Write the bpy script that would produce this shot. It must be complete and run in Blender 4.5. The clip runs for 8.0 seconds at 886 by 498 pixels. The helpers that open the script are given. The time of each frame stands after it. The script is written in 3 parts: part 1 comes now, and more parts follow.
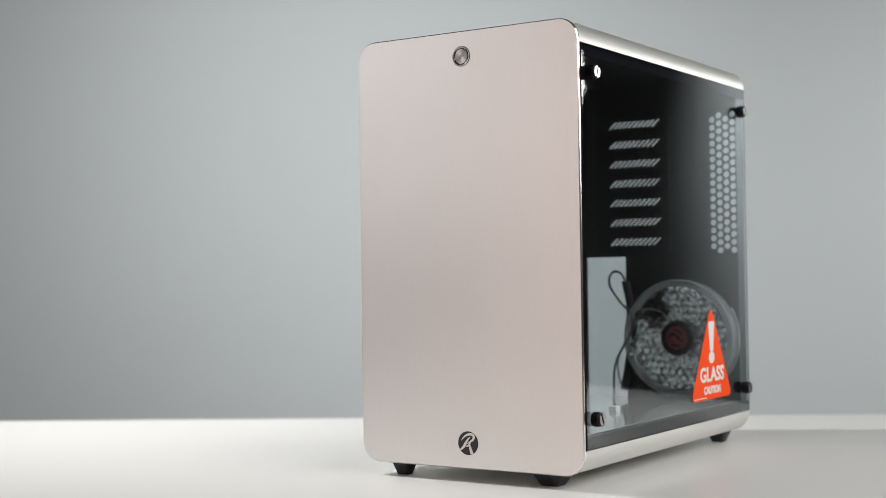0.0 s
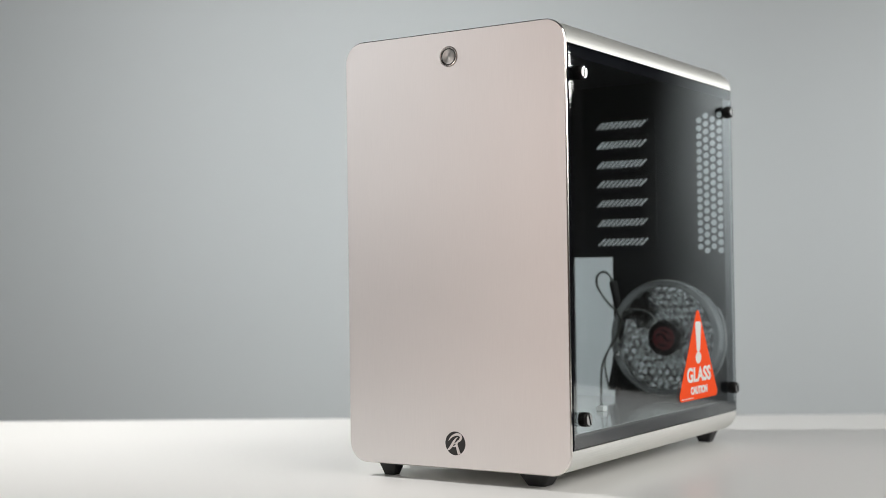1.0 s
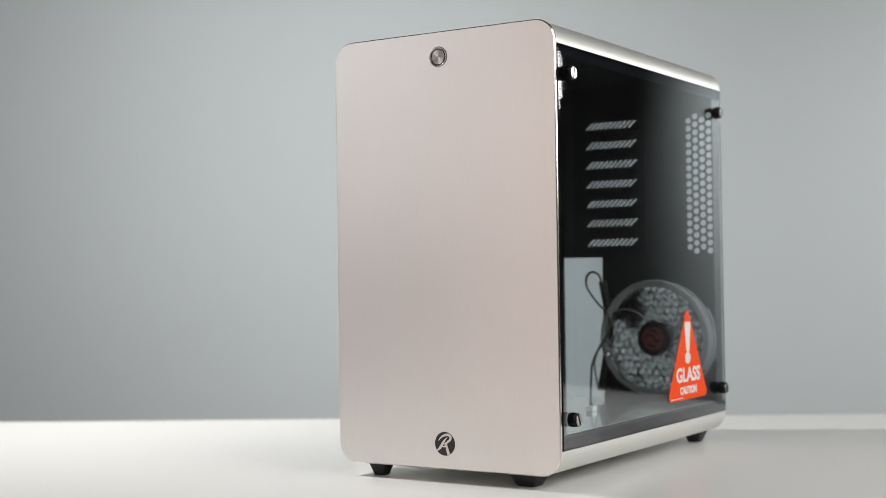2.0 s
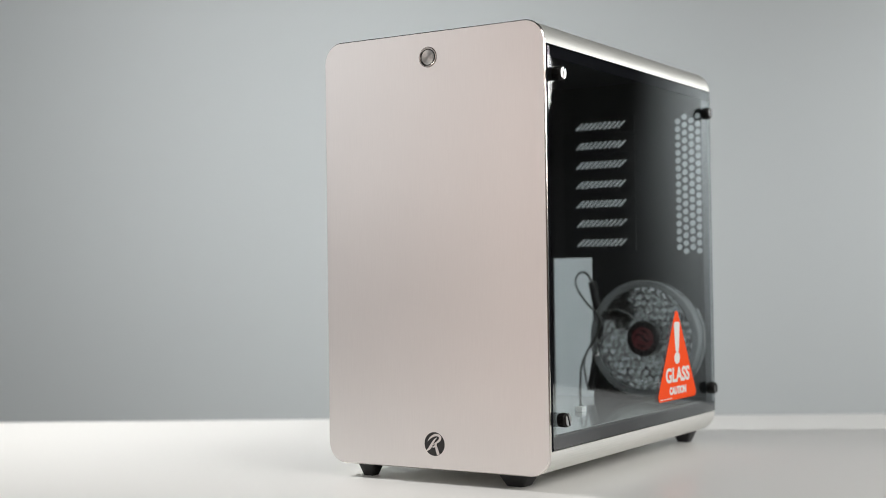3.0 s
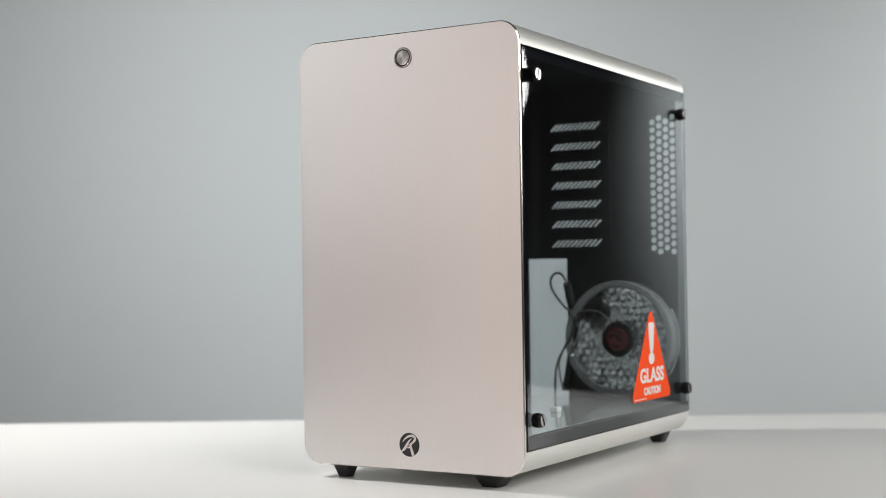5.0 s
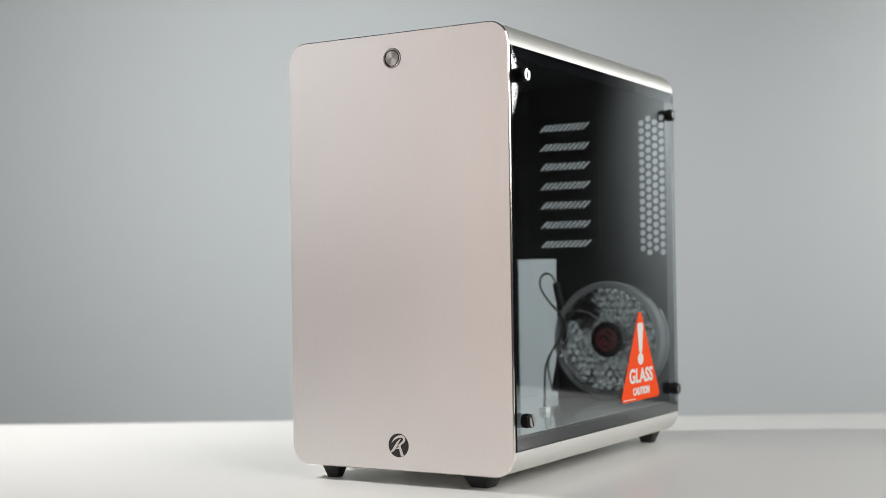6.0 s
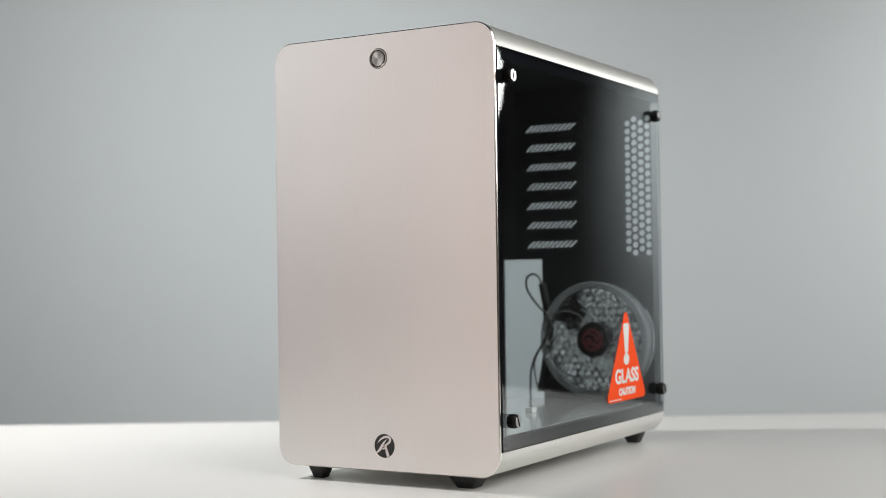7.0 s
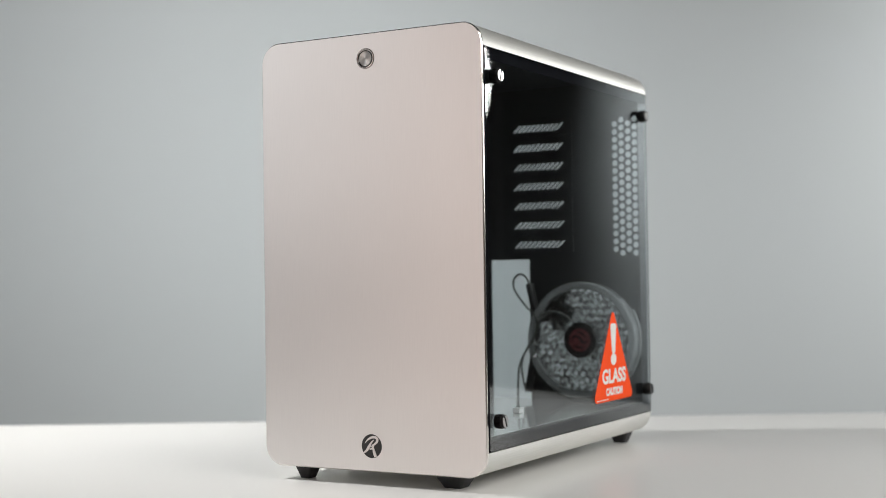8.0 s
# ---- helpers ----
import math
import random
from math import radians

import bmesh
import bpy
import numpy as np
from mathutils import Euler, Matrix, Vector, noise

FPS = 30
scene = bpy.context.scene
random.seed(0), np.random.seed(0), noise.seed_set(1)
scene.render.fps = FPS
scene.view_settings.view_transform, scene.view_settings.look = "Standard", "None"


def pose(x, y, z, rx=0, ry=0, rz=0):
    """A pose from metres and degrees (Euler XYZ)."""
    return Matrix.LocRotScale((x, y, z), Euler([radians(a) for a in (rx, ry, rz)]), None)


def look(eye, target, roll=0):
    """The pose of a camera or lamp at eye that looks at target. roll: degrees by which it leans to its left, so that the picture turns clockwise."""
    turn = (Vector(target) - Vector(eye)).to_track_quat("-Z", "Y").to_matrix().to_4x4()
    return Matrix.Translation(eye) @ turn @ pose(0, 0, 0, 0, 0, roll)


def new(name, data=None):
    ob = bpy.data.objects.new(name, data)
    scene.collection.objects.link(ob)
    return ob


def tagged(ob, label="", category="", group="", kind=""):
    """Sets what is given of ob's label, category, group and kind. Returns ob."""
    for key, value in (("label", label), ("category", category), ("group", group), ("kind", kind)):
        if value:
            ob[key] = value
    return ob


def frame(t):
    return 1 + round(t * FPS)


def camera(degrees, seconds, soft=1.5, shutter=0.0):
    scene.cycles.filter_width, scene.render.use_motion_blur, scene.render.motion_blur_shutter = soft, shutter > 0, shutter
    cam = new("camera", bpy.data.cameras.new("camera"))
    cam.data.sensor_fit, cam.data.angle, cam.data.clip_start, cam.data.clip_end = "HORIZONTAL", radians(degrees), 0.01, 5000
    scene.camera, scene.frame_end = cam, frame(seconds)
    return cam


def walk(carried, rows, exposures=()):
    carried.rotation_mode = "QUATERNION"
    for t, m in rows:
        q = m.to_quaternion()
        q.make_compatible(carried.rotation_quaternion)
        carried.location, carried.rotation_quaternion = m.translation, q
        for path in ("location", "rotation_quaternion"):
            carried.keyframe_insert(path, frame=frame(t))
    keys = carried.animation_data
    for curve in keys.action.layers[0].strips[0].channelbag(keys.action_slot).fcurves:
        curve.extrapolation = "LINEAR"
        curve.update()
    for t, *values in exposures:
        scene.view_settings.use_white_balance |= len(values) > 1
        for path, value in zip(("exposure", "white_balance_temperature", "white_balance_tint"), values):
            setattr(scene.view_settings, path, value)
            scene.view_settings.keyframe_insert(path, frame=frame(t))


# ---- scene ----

# ---------------------------------------------------------------- camera
cam = camera(36.58, 8.0, soft=0.6)
cam.data.dof.use_dof = True
cam.data.dof.focus_distance = 1.10
cam.data.dof.aperture_fstop = 4.8
ROWS = [
    (0.0, 0.5816, -0.9152, 33.388, 1.166, 0.801),
    (0.5, 0.5818, -0.9151, 33.107, 1.166, 0.797),
    (1.0, 0.5820, -0.9149, 32.869, 1.167, 0.795),
    (1.5, 0.5821, -0.9148, 32.650, 1.174, 0.800),
    (3.0, 0.5827, -0.9143, 32.029, 1.180, 0.795),
    (3.5, 0.5829, -0.9142, 31.786, 1.190, 0.800),
    (4.0, 0.5831, -0.9140, 31.504, 1.191, 0.810),
    (4.5, 0.5833, -0.9139, 31.227, 1.190, 0.810),
    (6.0, 0.5838, -0.9134, 30.569, 1.210, 0.820),
    (6.5, 0.5840, -0.9133, 30.273, 1.218, 0.818),
    (7.0, 0.5842, -0.9131, 29.998, 1.218, 0.812),
    (7.5, 0.5844, -0.9130, 29.736, 1.219, 0.805),
    (8.0, 0.5846, -0.9128, 29.482, 1.219, 0.801),
]
EYE = 0.1665
walk(cam, [(t, pose(x, y, EYE, 90 + pitch, roll, yaw)) for t, x, y, yaw, pitch, roll in ROWS])

# ---------------------------------------------------------------- light
world = bpy.data.worlds.new("world")
scene.world = world
world.use_nodes = True
world.node_tree.nodes["Background"].inputs[0].default_value = (0.80, 0.88, 1.0, 1)
world.node_tree.nodes["Background"].inputs[1].default_value = 0.02

# the room stands square to the table's far edge, turned 30 degrees to the case
ROOM = pose(0.583, -0.914, 0, 0, 0, 30)


def area_lamp(name, eye, target, power, size, size_y=None, disk=False, colour=(1, 1, 1), spread=180):
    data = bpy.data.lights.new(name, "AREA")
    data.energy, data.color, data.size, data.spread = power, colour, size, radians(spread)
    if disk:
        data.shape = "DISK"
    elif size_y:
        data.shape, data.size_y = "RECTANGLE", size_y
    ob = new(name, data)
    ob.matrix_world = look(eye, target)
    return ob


area_lamp("softbox_rear", (1.437, 2.037, 0.672), (0.1, 0.2, 0.2), 10.0, 0.51, disk=True, colour=(1, 0.99, 0.96))
# added unseen fill: lifts the sticker, the inner floor and the table's right
area_lamp("fill_side", (1.30, -0.08, 0.98), (0.1, 0.2, 0.12), 7.6, 1.1, 0.9, colour=(1, 0.985, 0.95), spread=120)
# small unseen key lamp, set for the table's bright pool and shadow
area_lamp("lamp_key", (-0.80, -0.02, 0.85), (-0.40, 0.30, 0.0), 6.2, 0.03, 0.03, colour=(1, 0.99, 0.96), spread=125)
# unseen lamps added for the wall's glow and its gradient in the glass
area_lamp("wash_backdrop", ROOM @ Vector((-0.34, 1.70, 0.98)), ROOM @ Vector((-0.34, 3.1, 0.14)), 12.1, 1.1, 0.25, colour=(0.97, 0.99, 1.0), spread=120)
area_lamp("wash_backdrop", ROOM @ Vector((2.32, 2.15, 1.10)), ROOM @ Vector((1.82, 3.1, 0.55)), 15.2, 0.4, 0.25, colour=(0.97, 0.99, 1.0), spread=86)
# added unseen fills for the front plate; the second one tints it pink
area_lamp("fill_front", (-1.95, -2.10, 1.10), (0, 0, 0.2), 7.2, 0.95, 1.7, colour=(0.975, 0.99, 1.0))
area_lamp("fill_front", (-0.92, -2.60, 0.42), (0, 0, 0.2), 5.6, 0.95, 1.5, colour=(1, 0.83, 0.76))


# ---------------------------------------------------------------- materials
def material(name, colour, rough=0.5, metal=0.0, **extra):
    m = bpy.data.materials.new(name)
    m.use_nodes = True
    b = m.node_tree.nodes["Principled BSDF"]
    b.inputs["Base Color"].default_value = (*colour, 1)
    b.inputs["Roughness"].default_value = rough
    b.inputs["Metallic"].default_value = metal
    for key, value in extra.items():
        b.inputs[key.replace("_", " ")].default_value = value
    return m


def grain(m, scale, stretch, colours=None, rough=None, bump=0.0, detail=4.0, distance=0.0002, second=None):
    """Noise of that scale, stretched along the axes, on colour, roughness and relief."""
    t = m.node_tree
    b = t.nodes["Principled BSDF"]
    co = t.nodes.new("ShaderNodeTexCoord")
    mp = t.nodes.new("ShaderNodeMapping")
    mp.inputs["Scale"].default_value = stretch
    nz = t.nodes.new("ShaderNodeTexNoise")
    nz.inputs["Scale"].default_value, nz.inputs["Detail"].default_value = scale, detail
    t.links.new(co.outputs["Object"], mp.inputs["Vector"])
    t.links.new(mp.outputs["Vector"], nz.inputs["Vector"])
    if colours:
        mix = t.nodes.new("ShaderNodeMix")
        mix.data_type = "RGBA"
        mix.inputs["A"].default_value, mix.inputs["B"].default_value = (*colours[0], 1), (*colours[1], 1)
        fac = nz.outputs["Fac"]
        if second:
            big = t.nodes.new("ShaderNodeTexNoise")
            big.inputs["Scale"].default_value, big.inputs["Detail"].default_value = second, 2
            t.links.new(co.outputs["Object"], big.inputs["Vector"])
            av = t.nodes.new("ShaderNodeMath")
            av.operation = "MULTIPLY_ADD"
            av.inputs[1].default_value = 0.5
            half = t.nodes.new("ShaderNodeMath")
            half.operation = "MULTIPLY"
            half.inputs[1].default_value = 0.5
            t.links.new(big.outputs["Fac"], half.inputs[0])
            t.links.new(nz.outputs["Fac"], av.inputs[0])
            t.links.new(half.outputs[0], av.inputs[2])
            fac = av.outputs[0]
        t.links.new(fac, mix.inputs["Factor"])
        t.links.new(mix.outputs["Result"], b.inputs["Base Color"])
    if rough:
        rg = t.nodes.new("ShaderNodeMapRange")
        rg.inputs["To Min"].default_value, rg.inputs["To Max"].default_value = rough
        t.links.new(nz.outputs["Fac"], rg.inputs["Value"])
        t.links.new(rg.outputs["Result"], b.inputs["Roughness"])
    if bump:
        bp = t.nodes.new("ShaderNodeBump")
        bp.inputs["Strength"].default_value, bp.inputs["Distance"].default_value = bump, distance
        t.links.new(nz.outputs["Fac"], bp.inputs["Height"])
        t.links.new(bp.outputs["Normal"], b.inputs["Normal"])
    return m


ALU_FRONT = grain(material("aluminium_brushed_upright", (0.80, 0.75, 0.73), 0.42, 1.0), 60, (32, 32, 0.8), ((0.735, 0.710, 0.697), (0.875, 0.845, 0.828)), (0.30, 0.44), 0.4, 8, 0.00006, second=9)
ALU_SHELL = grain(material("aluminium_brushed_along", (0.78, 0.78, 0.75), 0.38, 1.0), 60, (26, 0.7, 26), ((0.76, 0.76, 0.73), (0.90, 0.90, 0.87)), (0.46, 0.60), 0.3, 8, 0.00006)
ALU_EDGE = material("aluminium_cut_edge", (0.80, 0.76, 0.73), 0.19, 1.0)
STEEL_SPUN = material("steel_spun", (0.95, 0.93, 0.90), 0.30, 1.0)
STEEL_DARK = material("steel_dark_ring", (0.45, 0.42, 0.40), 0.2, 1.0)
BLACK_METAL = grain(material("black_powder_coat", (0.012, 0.012, 0.013), 0.45), 900, (1, 1, 1), ((0.010, 0.010, 0.011), (0.016, 0.016, 0.017)), (0.4, 0.55), 0.15)
BLACK_GLOSS = material("black_anodised", (0.015, 0.014, 0.014), 0.28, 0.6)
BLACK_PAINT = material("black_glass_border", (0.008, 0.008, 0.010), 0.9, 0.0, Specular_IOR_Level=0.0)
BLACK_RUBBER = grain(material("black_rubber", (0.018, 0.018, 0.019), 0.55), 500, (1, 1, 1), ((0.014, 0.014, 0.015), (0.024, 0.024, 0.025)), (0.45, 0.65), 0.2)
GLINT_NICKEL = material("glint_bright_nickel", (0.93, 0.92, 0.90), 0.16, 1.0)
BADGE_BLACK = material("badge_black", (0.018, 0.016, 0.016), 0.4)
BADGE_SILVER = material("badge_silver", (0.74, 0.70, 0.68), 0.4, 1.0)
TRAY_GREY = grain(material("tray_light_grey", (0.42, 0.43, 0.42), 0.24, 0.0, Coat_Weight=1.0, Coat_Roughness=0.06), 300, (1, 1, 1), ((0.60, 0.61, 0.60), (0.63, 0.64, 0.63)), (0.14, 0.20))
GLASS = material("tinted_glass", (0.68, 0.745, 0.77), 0.0, 0.0, Transmission_Weight=1.0, IOR=1.5)


def clear_sheet(name, colour, through_share, rough, glassy=0.0):
    """Thin clear plastic: part of the light goes straight on, the rest meets a milky, glossy surface."""
    m = material(name, colour, rough, 0.0, Transmission_Weight=glassy, IOR=1.45)
    t = m.node_tree
    mix, clear = t.nodes.new("ShaderNodeMixShader"), t.nodes.new("ShaderNodeBsdfTransparent")
    mix.inputs[0].default_value = through_share
    t.links.new(t.nodes["Principled BSDF"].outputs[0], mix.inputs[1])
    t.links.new(clear.outputs[0], mix.inputs[2])
    t.links.new(mix.outputs[0], t.nodes["Material Output"].inputs[0])
    return m


CLEAR = clear_sheet("clear_plastic", (0.86, 0.88, 0.88), 0.5, 0.06, 1.0)
FROST = clear_sheet("frosted_plastic", (0.32, 0.33, 0.33), 0.36, 0.25)


def mottled(m, scale, low, high, bump):
    """Clear plastic with noise patches of transparency that stand in for refraction, and relief that glints."""
    t = m.node_tree
    co, nz, rg, bp = (t.nodes.new(k) for k in ("ShaderNodeTexCoord", "ShaderNodeTexNoise", "ShaderNodeMapRange", "ShaderNodeBump"))
    nz.inputs["Scale"].default_value, nz.inputs["Detail"].default_value = scale, 2.0
    rg.inputs["From Min"].default_value, rg.inputs["From Max"].default_value = 0.38, 0.62
    rg.inputs["To Min"].default_value, rg.inputs["To Max"].default_value = low, high
    bp.inputs["Strength"].default_value, bp.inputs["Distance"].default_value = bump, 0.003
    t.links.new(co.outputs["Object"], nz.inputs["Vector"])
    t.links.new(nz.outputs["Fac"], rg.inputs["Value"])
    t.links.new(nz.outputs["Fac"], bp.inputs["Height"])
    t.links.new(bp.outputs["Normal"], t.nodes["Principled BSDF"].inputs["Normal"])
    t.links.new(rg.outputs["Result"], t.nodes["Mix Shader"].inputs[0])


mottled(CLEAR, 100, 0.05, 0.75, 1.0)
RED_LABEL = material("red_label", (0.13, 0.014, 0.018), 0.5)
ORANGE = material("orange_sticker", (1.0, 0.085, 0.010), 0.6, 0.0, Specular_IOR_Level=0.1)
STICKER_WHITE = material("sticker_white", (0.82, 0.82, 0.80), 0.5)
CABLE_BLACK = material("cable_black", (0.006, 0.006, 0.006), 0.75)
CABLE_GREY = material("cable_dark_grey", (0.060, 0.062, 0.055), 0.45)
CONNECTOR = material("connector_white", (0.75, 0.75, 0.73), 0.4)
TABLE_WHITE = grain(material("table_white_laminate", (0.78, 0.77, 0.755), 0.32), 260, (1, 1, 1), ((0.765, 0.757, 0.742), (0.795, 0.787, 0.772)), (0.32, 0.34), second=3)
TABLE_LEG = material("table_leg_white", (0.7, 0.7, 0.7), 0.4, 0.0)
WALL_GREY = grain(material("wall_grey_paint", (0.42, 0.44, 0.44), 0.8), 90, (1, 1, 1), ((0.41, 0.43, 0.43), (0.43, 0.45, 0.45)), (0.75, 0.9), 0.1, second=1.2)
WALL_WARM = grain(material("wall_warm_paint", (0.60, 0.42, 0.37), 0.85), 60, (1, 1, 1), ((0.58, 0.405, 0.355), (0.62, 0.435, 0.385)), (0.8, 0.9), 0.1)
WALL_DARK = grain(material("wall_dark_paint", (0.03, 0.03, 0.034), 0.9), 60, (1, 1, 1), ((0.026, 0.027, 0.030), (0.034, 0.035, 0.039)))
CEILING_GREY = grain(material("ceiling_paint", (0.10, 0.10, 0.10), 0.9), 60, (1, 1, 1), ((0.09, 0.09, 0.09), (0.11, 0.11, 0.11)))
STRIP_GREY = material("strip_grey_paint", (0.40, 0.40, 0.41), 0.7)
FLOOR_GREY = grain(material("floor_grey", (0.2, 0.19, 0.18), 0.6), 30, (1, 1, 1), ((0.17, 0.16, 0.15), (0.23, 0.22, 0.21)))


# ---------------------------------------------------------------- building helpers
def mesh_of(bm, name, smooth=None):
    me = bpy.data.meshes.new(name)
    bmesh.ops.recalc_face_normals(bm, faces=bm.faces)
    bm.to_mesh(me)
    bm.free()
    if smooth is not None:
        for f in me.polygons:
            f.use_smooth = True
        me.set_sharp_from_angle(angle=radians(smooth))
    return me


def part(name, bm, mat, parent=None, label="", smooth=None, at=None):
    me = bm if isinstance(bm, bpy.types.Mesh) else mesh_of(bm, name, smooth)
    if not me.materials:
        me.materials.append(mat)
    ob = new(name, me)
    if parent:
        ob.parent = parent
    if at is not None:
        ob.matrix_basis = at
    return tagged(ob, label)


def box_bm(lo, hi, bevel=0.0, segs=2):
    bm = bmesh.new()
    bmesh.ops.create_cube(bm, size=1)
    lo, hi = Vector(lo), Vector(hi)
    for v in bm.verts:
        v.co = Vector([(lo[i] + hi[i]) / 2 + v.co[i] * (hi[i] - lo[i]) for i in range(3)])
    if bevel:
        bmesh.ops.bevel(bm, geom=bm.edges[:], offset=bevel, segments=segs, affect="EDGES", profile=0.5)
    return bm


def rounded_rect(hw, z0, z1, r, n=10):
    """Outline of a rectangle with round corners, in x and z, counter-clockwise from the lower right."""
    pts = []
    for cx, cz, a0 in ((hw - r, z0 + r, -90), (hw - r, z1 - r, 0), (-hw + r, z1 - r, 90), (-hw + r, z0 + r, 180)):
        for i in range(n + 1):
            a = radians(a0 + 90 * i / n)
            pts.append((cx + r * math.cos(a), cz + r * math.sin(a)))
    return pts


def prism_y(bm, pts, y0, y1):
    """A closed outline in x and z, drawn out from y0 to y1."""
    a = [bm.verts.new((x, y0, z)) for x, z in pts]
    b = [bm.verts.new((x, y1, z)) for x, z in pts]
    front, back = bm.faces.new(a), bm.faces.new(b[::-1])
    n = len(pts)
    for i in range(n):
        bm.faces.new((a[i], b[i], b[(i + 1) % n], a[(i + 1) % n]))
    return front, back


def lathe(bm, profile, segs=32, m=Matrix(), ridge=None):
    """A profile of (radius, height) turned about z; ridge(i, k) scales the radius of point k at step i."""
    rings = []
    for k, (r, zz) in enumerate(profile):
        if r < 1e-6:
            rings.append([bm.verts.new(m @ Vector((0, 0, zz)))])
            continue
        ring = []
        for i in range(segs):
            a = 2 * math.pi * i / segs
            s = ridge(i, k) if ridge else 1.0
            ring.append(bm.verts.new(m @ Vector((r * s * math.cos(a), r * s * math.sin(a), zz))))
        rings.append(ring)
    for a, b in zip(rings, rings[1:]):
        for i in range(segs):
            j = (i + 1) % segs
            if len(a) == 1 and len(b) > 1:
                bm.faces.new((a[0], b[i], b[j]))
            elif len(b) == 1 and len(a) > 1:
                bm.faces.new((a[i], b[0], a[j]))
            elif len(a) > 1:
                bm.faces.new((a[i], b[i], b[j], a[j]))
    return bm


def plate_mesh(name, outline, holes, thick, m):
    """A flat plate with holes through it: outlines in two axes, filled, given thickness, set up by m."""
    cu = bpy.data.curves.new(name, "CURVE")
    cu.dimensions, cu.fill_mode, cu.extrude = "2D", "BOTH", thick / 2
    for loop in (outline, *holes):
        sp = cu.splines.new("POLY")
        sp.points.add(len(loop) - 1)
        sp.use_cyclic_u = True
        for p, (x, y) in zip(sp.points, loop):
            p.co = (x, y, 0, 1)
    ob = new(name, cu)
    me = bpy.data.meshes.new_from_object(ob.evaluated_get(bpy.context.evaluated_depsgraph_get()))
    bpy.data.objects.remove(ob)
    bpy.data.curves.remove(cu)
    me.transform(m)
    return me


def text_mesh(name, body, size, thick, m, bold=0.0, stretch=1.0):
    cu = bpy.data.curves.new(name, "FONT")
    cu.body, cu.size, cu.extrude, cu.offset = body, size, thick / 2, bold
    cu.align_x, cu.align_y = "CENTER", "CENTER"
    ob = new(name, cu)
    me = bpy.data.meshes.new_from_object(ob.evaluated_get(bpy.context.evaluated_depsgraph_get()))
    bpy.data.objects.remove(ob)
    bpy.data.curves.remove(cu)
    me.transform(m @ Matrix.Diagonal((stretch, 1, 1, 1)))
    return me


def tube(bm, pts, r, segs=8, sub=6):
    """A round cable through the points, smoothed."""
    P = [Vector(p) for p in pts]
    P = [P[0] * 2 - P[1], *P, P[-1] * 2 - P[-2]]
    path = []
    for i in range(1, len(P) - 2):
        for k in range(sub):
            t = k / sub
            a, b, c, d = P[i - 1:i + 3]
            path.append(0.5 * (2 * b + (c - a) * t + (2 * a - 5 * b + 4 * c - d) * t * t + (3 * b - a - 3 * c + d) * t ** 3))
    path.append(P[-2])
    last = None
    for i, p in enumerate(path):
        way = (path[min(i + 1, len(path) - 1)] - path[max(i - 1, 0)]).normalized()
        side = way.cross(Vector((0, 1, 0.01))).normalized()
        up = side.cross(way)
        ring = [bm.verts.new(p + r * (math.cos(2 * math.pi * k / segs) * side + math.sin(2 * math.pi * k / segs) * up)) for k in range(segs)]
        if last:
            for k in range(segs):
                bm.faces.new((last[k], last[(k + 1) % segs], ring[(k + 1) % segs], ring[k]))
        else:
            bm.faces.new(ring)
        last = ring
    bm.faces.new(last[::-1])
    return bm


def flowing(pts, sub=5):
    """Points in two numbers, joined by a smooth curve."""
    out = []
    for i in range(len(pts) - 1):
        p = [Vector(pts[min(max(i + k, 0), len(pts) - 1)]) for k in (-1, 0, 1, 2)]
        for k in range(sub):
            u = k / sub
            out.append(0.5 * (2 * p[1] + (p[2] - p[0]) * u + (2 * p[0] - 5 * p[1] + 4 * p[2] - p[3]) * u * u + (3 * p[1] - p[0] - 3 * p[2] + p[3]) * u ** 3))
    return [tuple(v) for v in out] + [tuple(pts[-1])]


def ribbon(bm, pts, widths, y0, y1):
    """A flat stroke along points in x and z, of changing width, between two depths."""
    pts, widths = flowing(pts), flowing([(w, 0) for w in widths])
    widths = [w for w, _ in widths]
    P = [Vector((x, 0, z)) for x, z in pts]
    left, right = [], []
    for i, p in enumerate(P):
        way = (P[min(i + 1, len(P) - 1)] - P[max(i - 1, 0)]).normalized()
        side = Vector((-way.z, 0, way.x)) * widths[i] / 2
        left.append(p + side)
        right.append(p - side)
    for i in range(len(P) - 1):
        q = [left[i], left[i + 1], right[i + 1], right[i]]
        a = [bm.verts.new((v.x, y0, v.z)) for v in q]
        b = [bm.verts.new((v.x, y1, v.z)) for v in q]
        bm.faces.new(a)
        bm.faces.new(b[::-1])
        for k in range(4):
            bm.faces.new((a[k], b[k], b[(k + 1) % 4], a[(k + 1) % 4]))


# ---------------------------------------------------------------- the room
TABLE_Z = -0.74
BACK, FRONT, SIDE, RIGHT, TOP = 3.1, -3.0, 3.2, 3.35, 1.9


def wall(name, lo, hi, mat, label):
    ob = part(name, box_bm(lo, hi), mat)
    ob.matrix_world = ROOM
    return tagged(ob, label, name.split("_")[0], kind="structure")


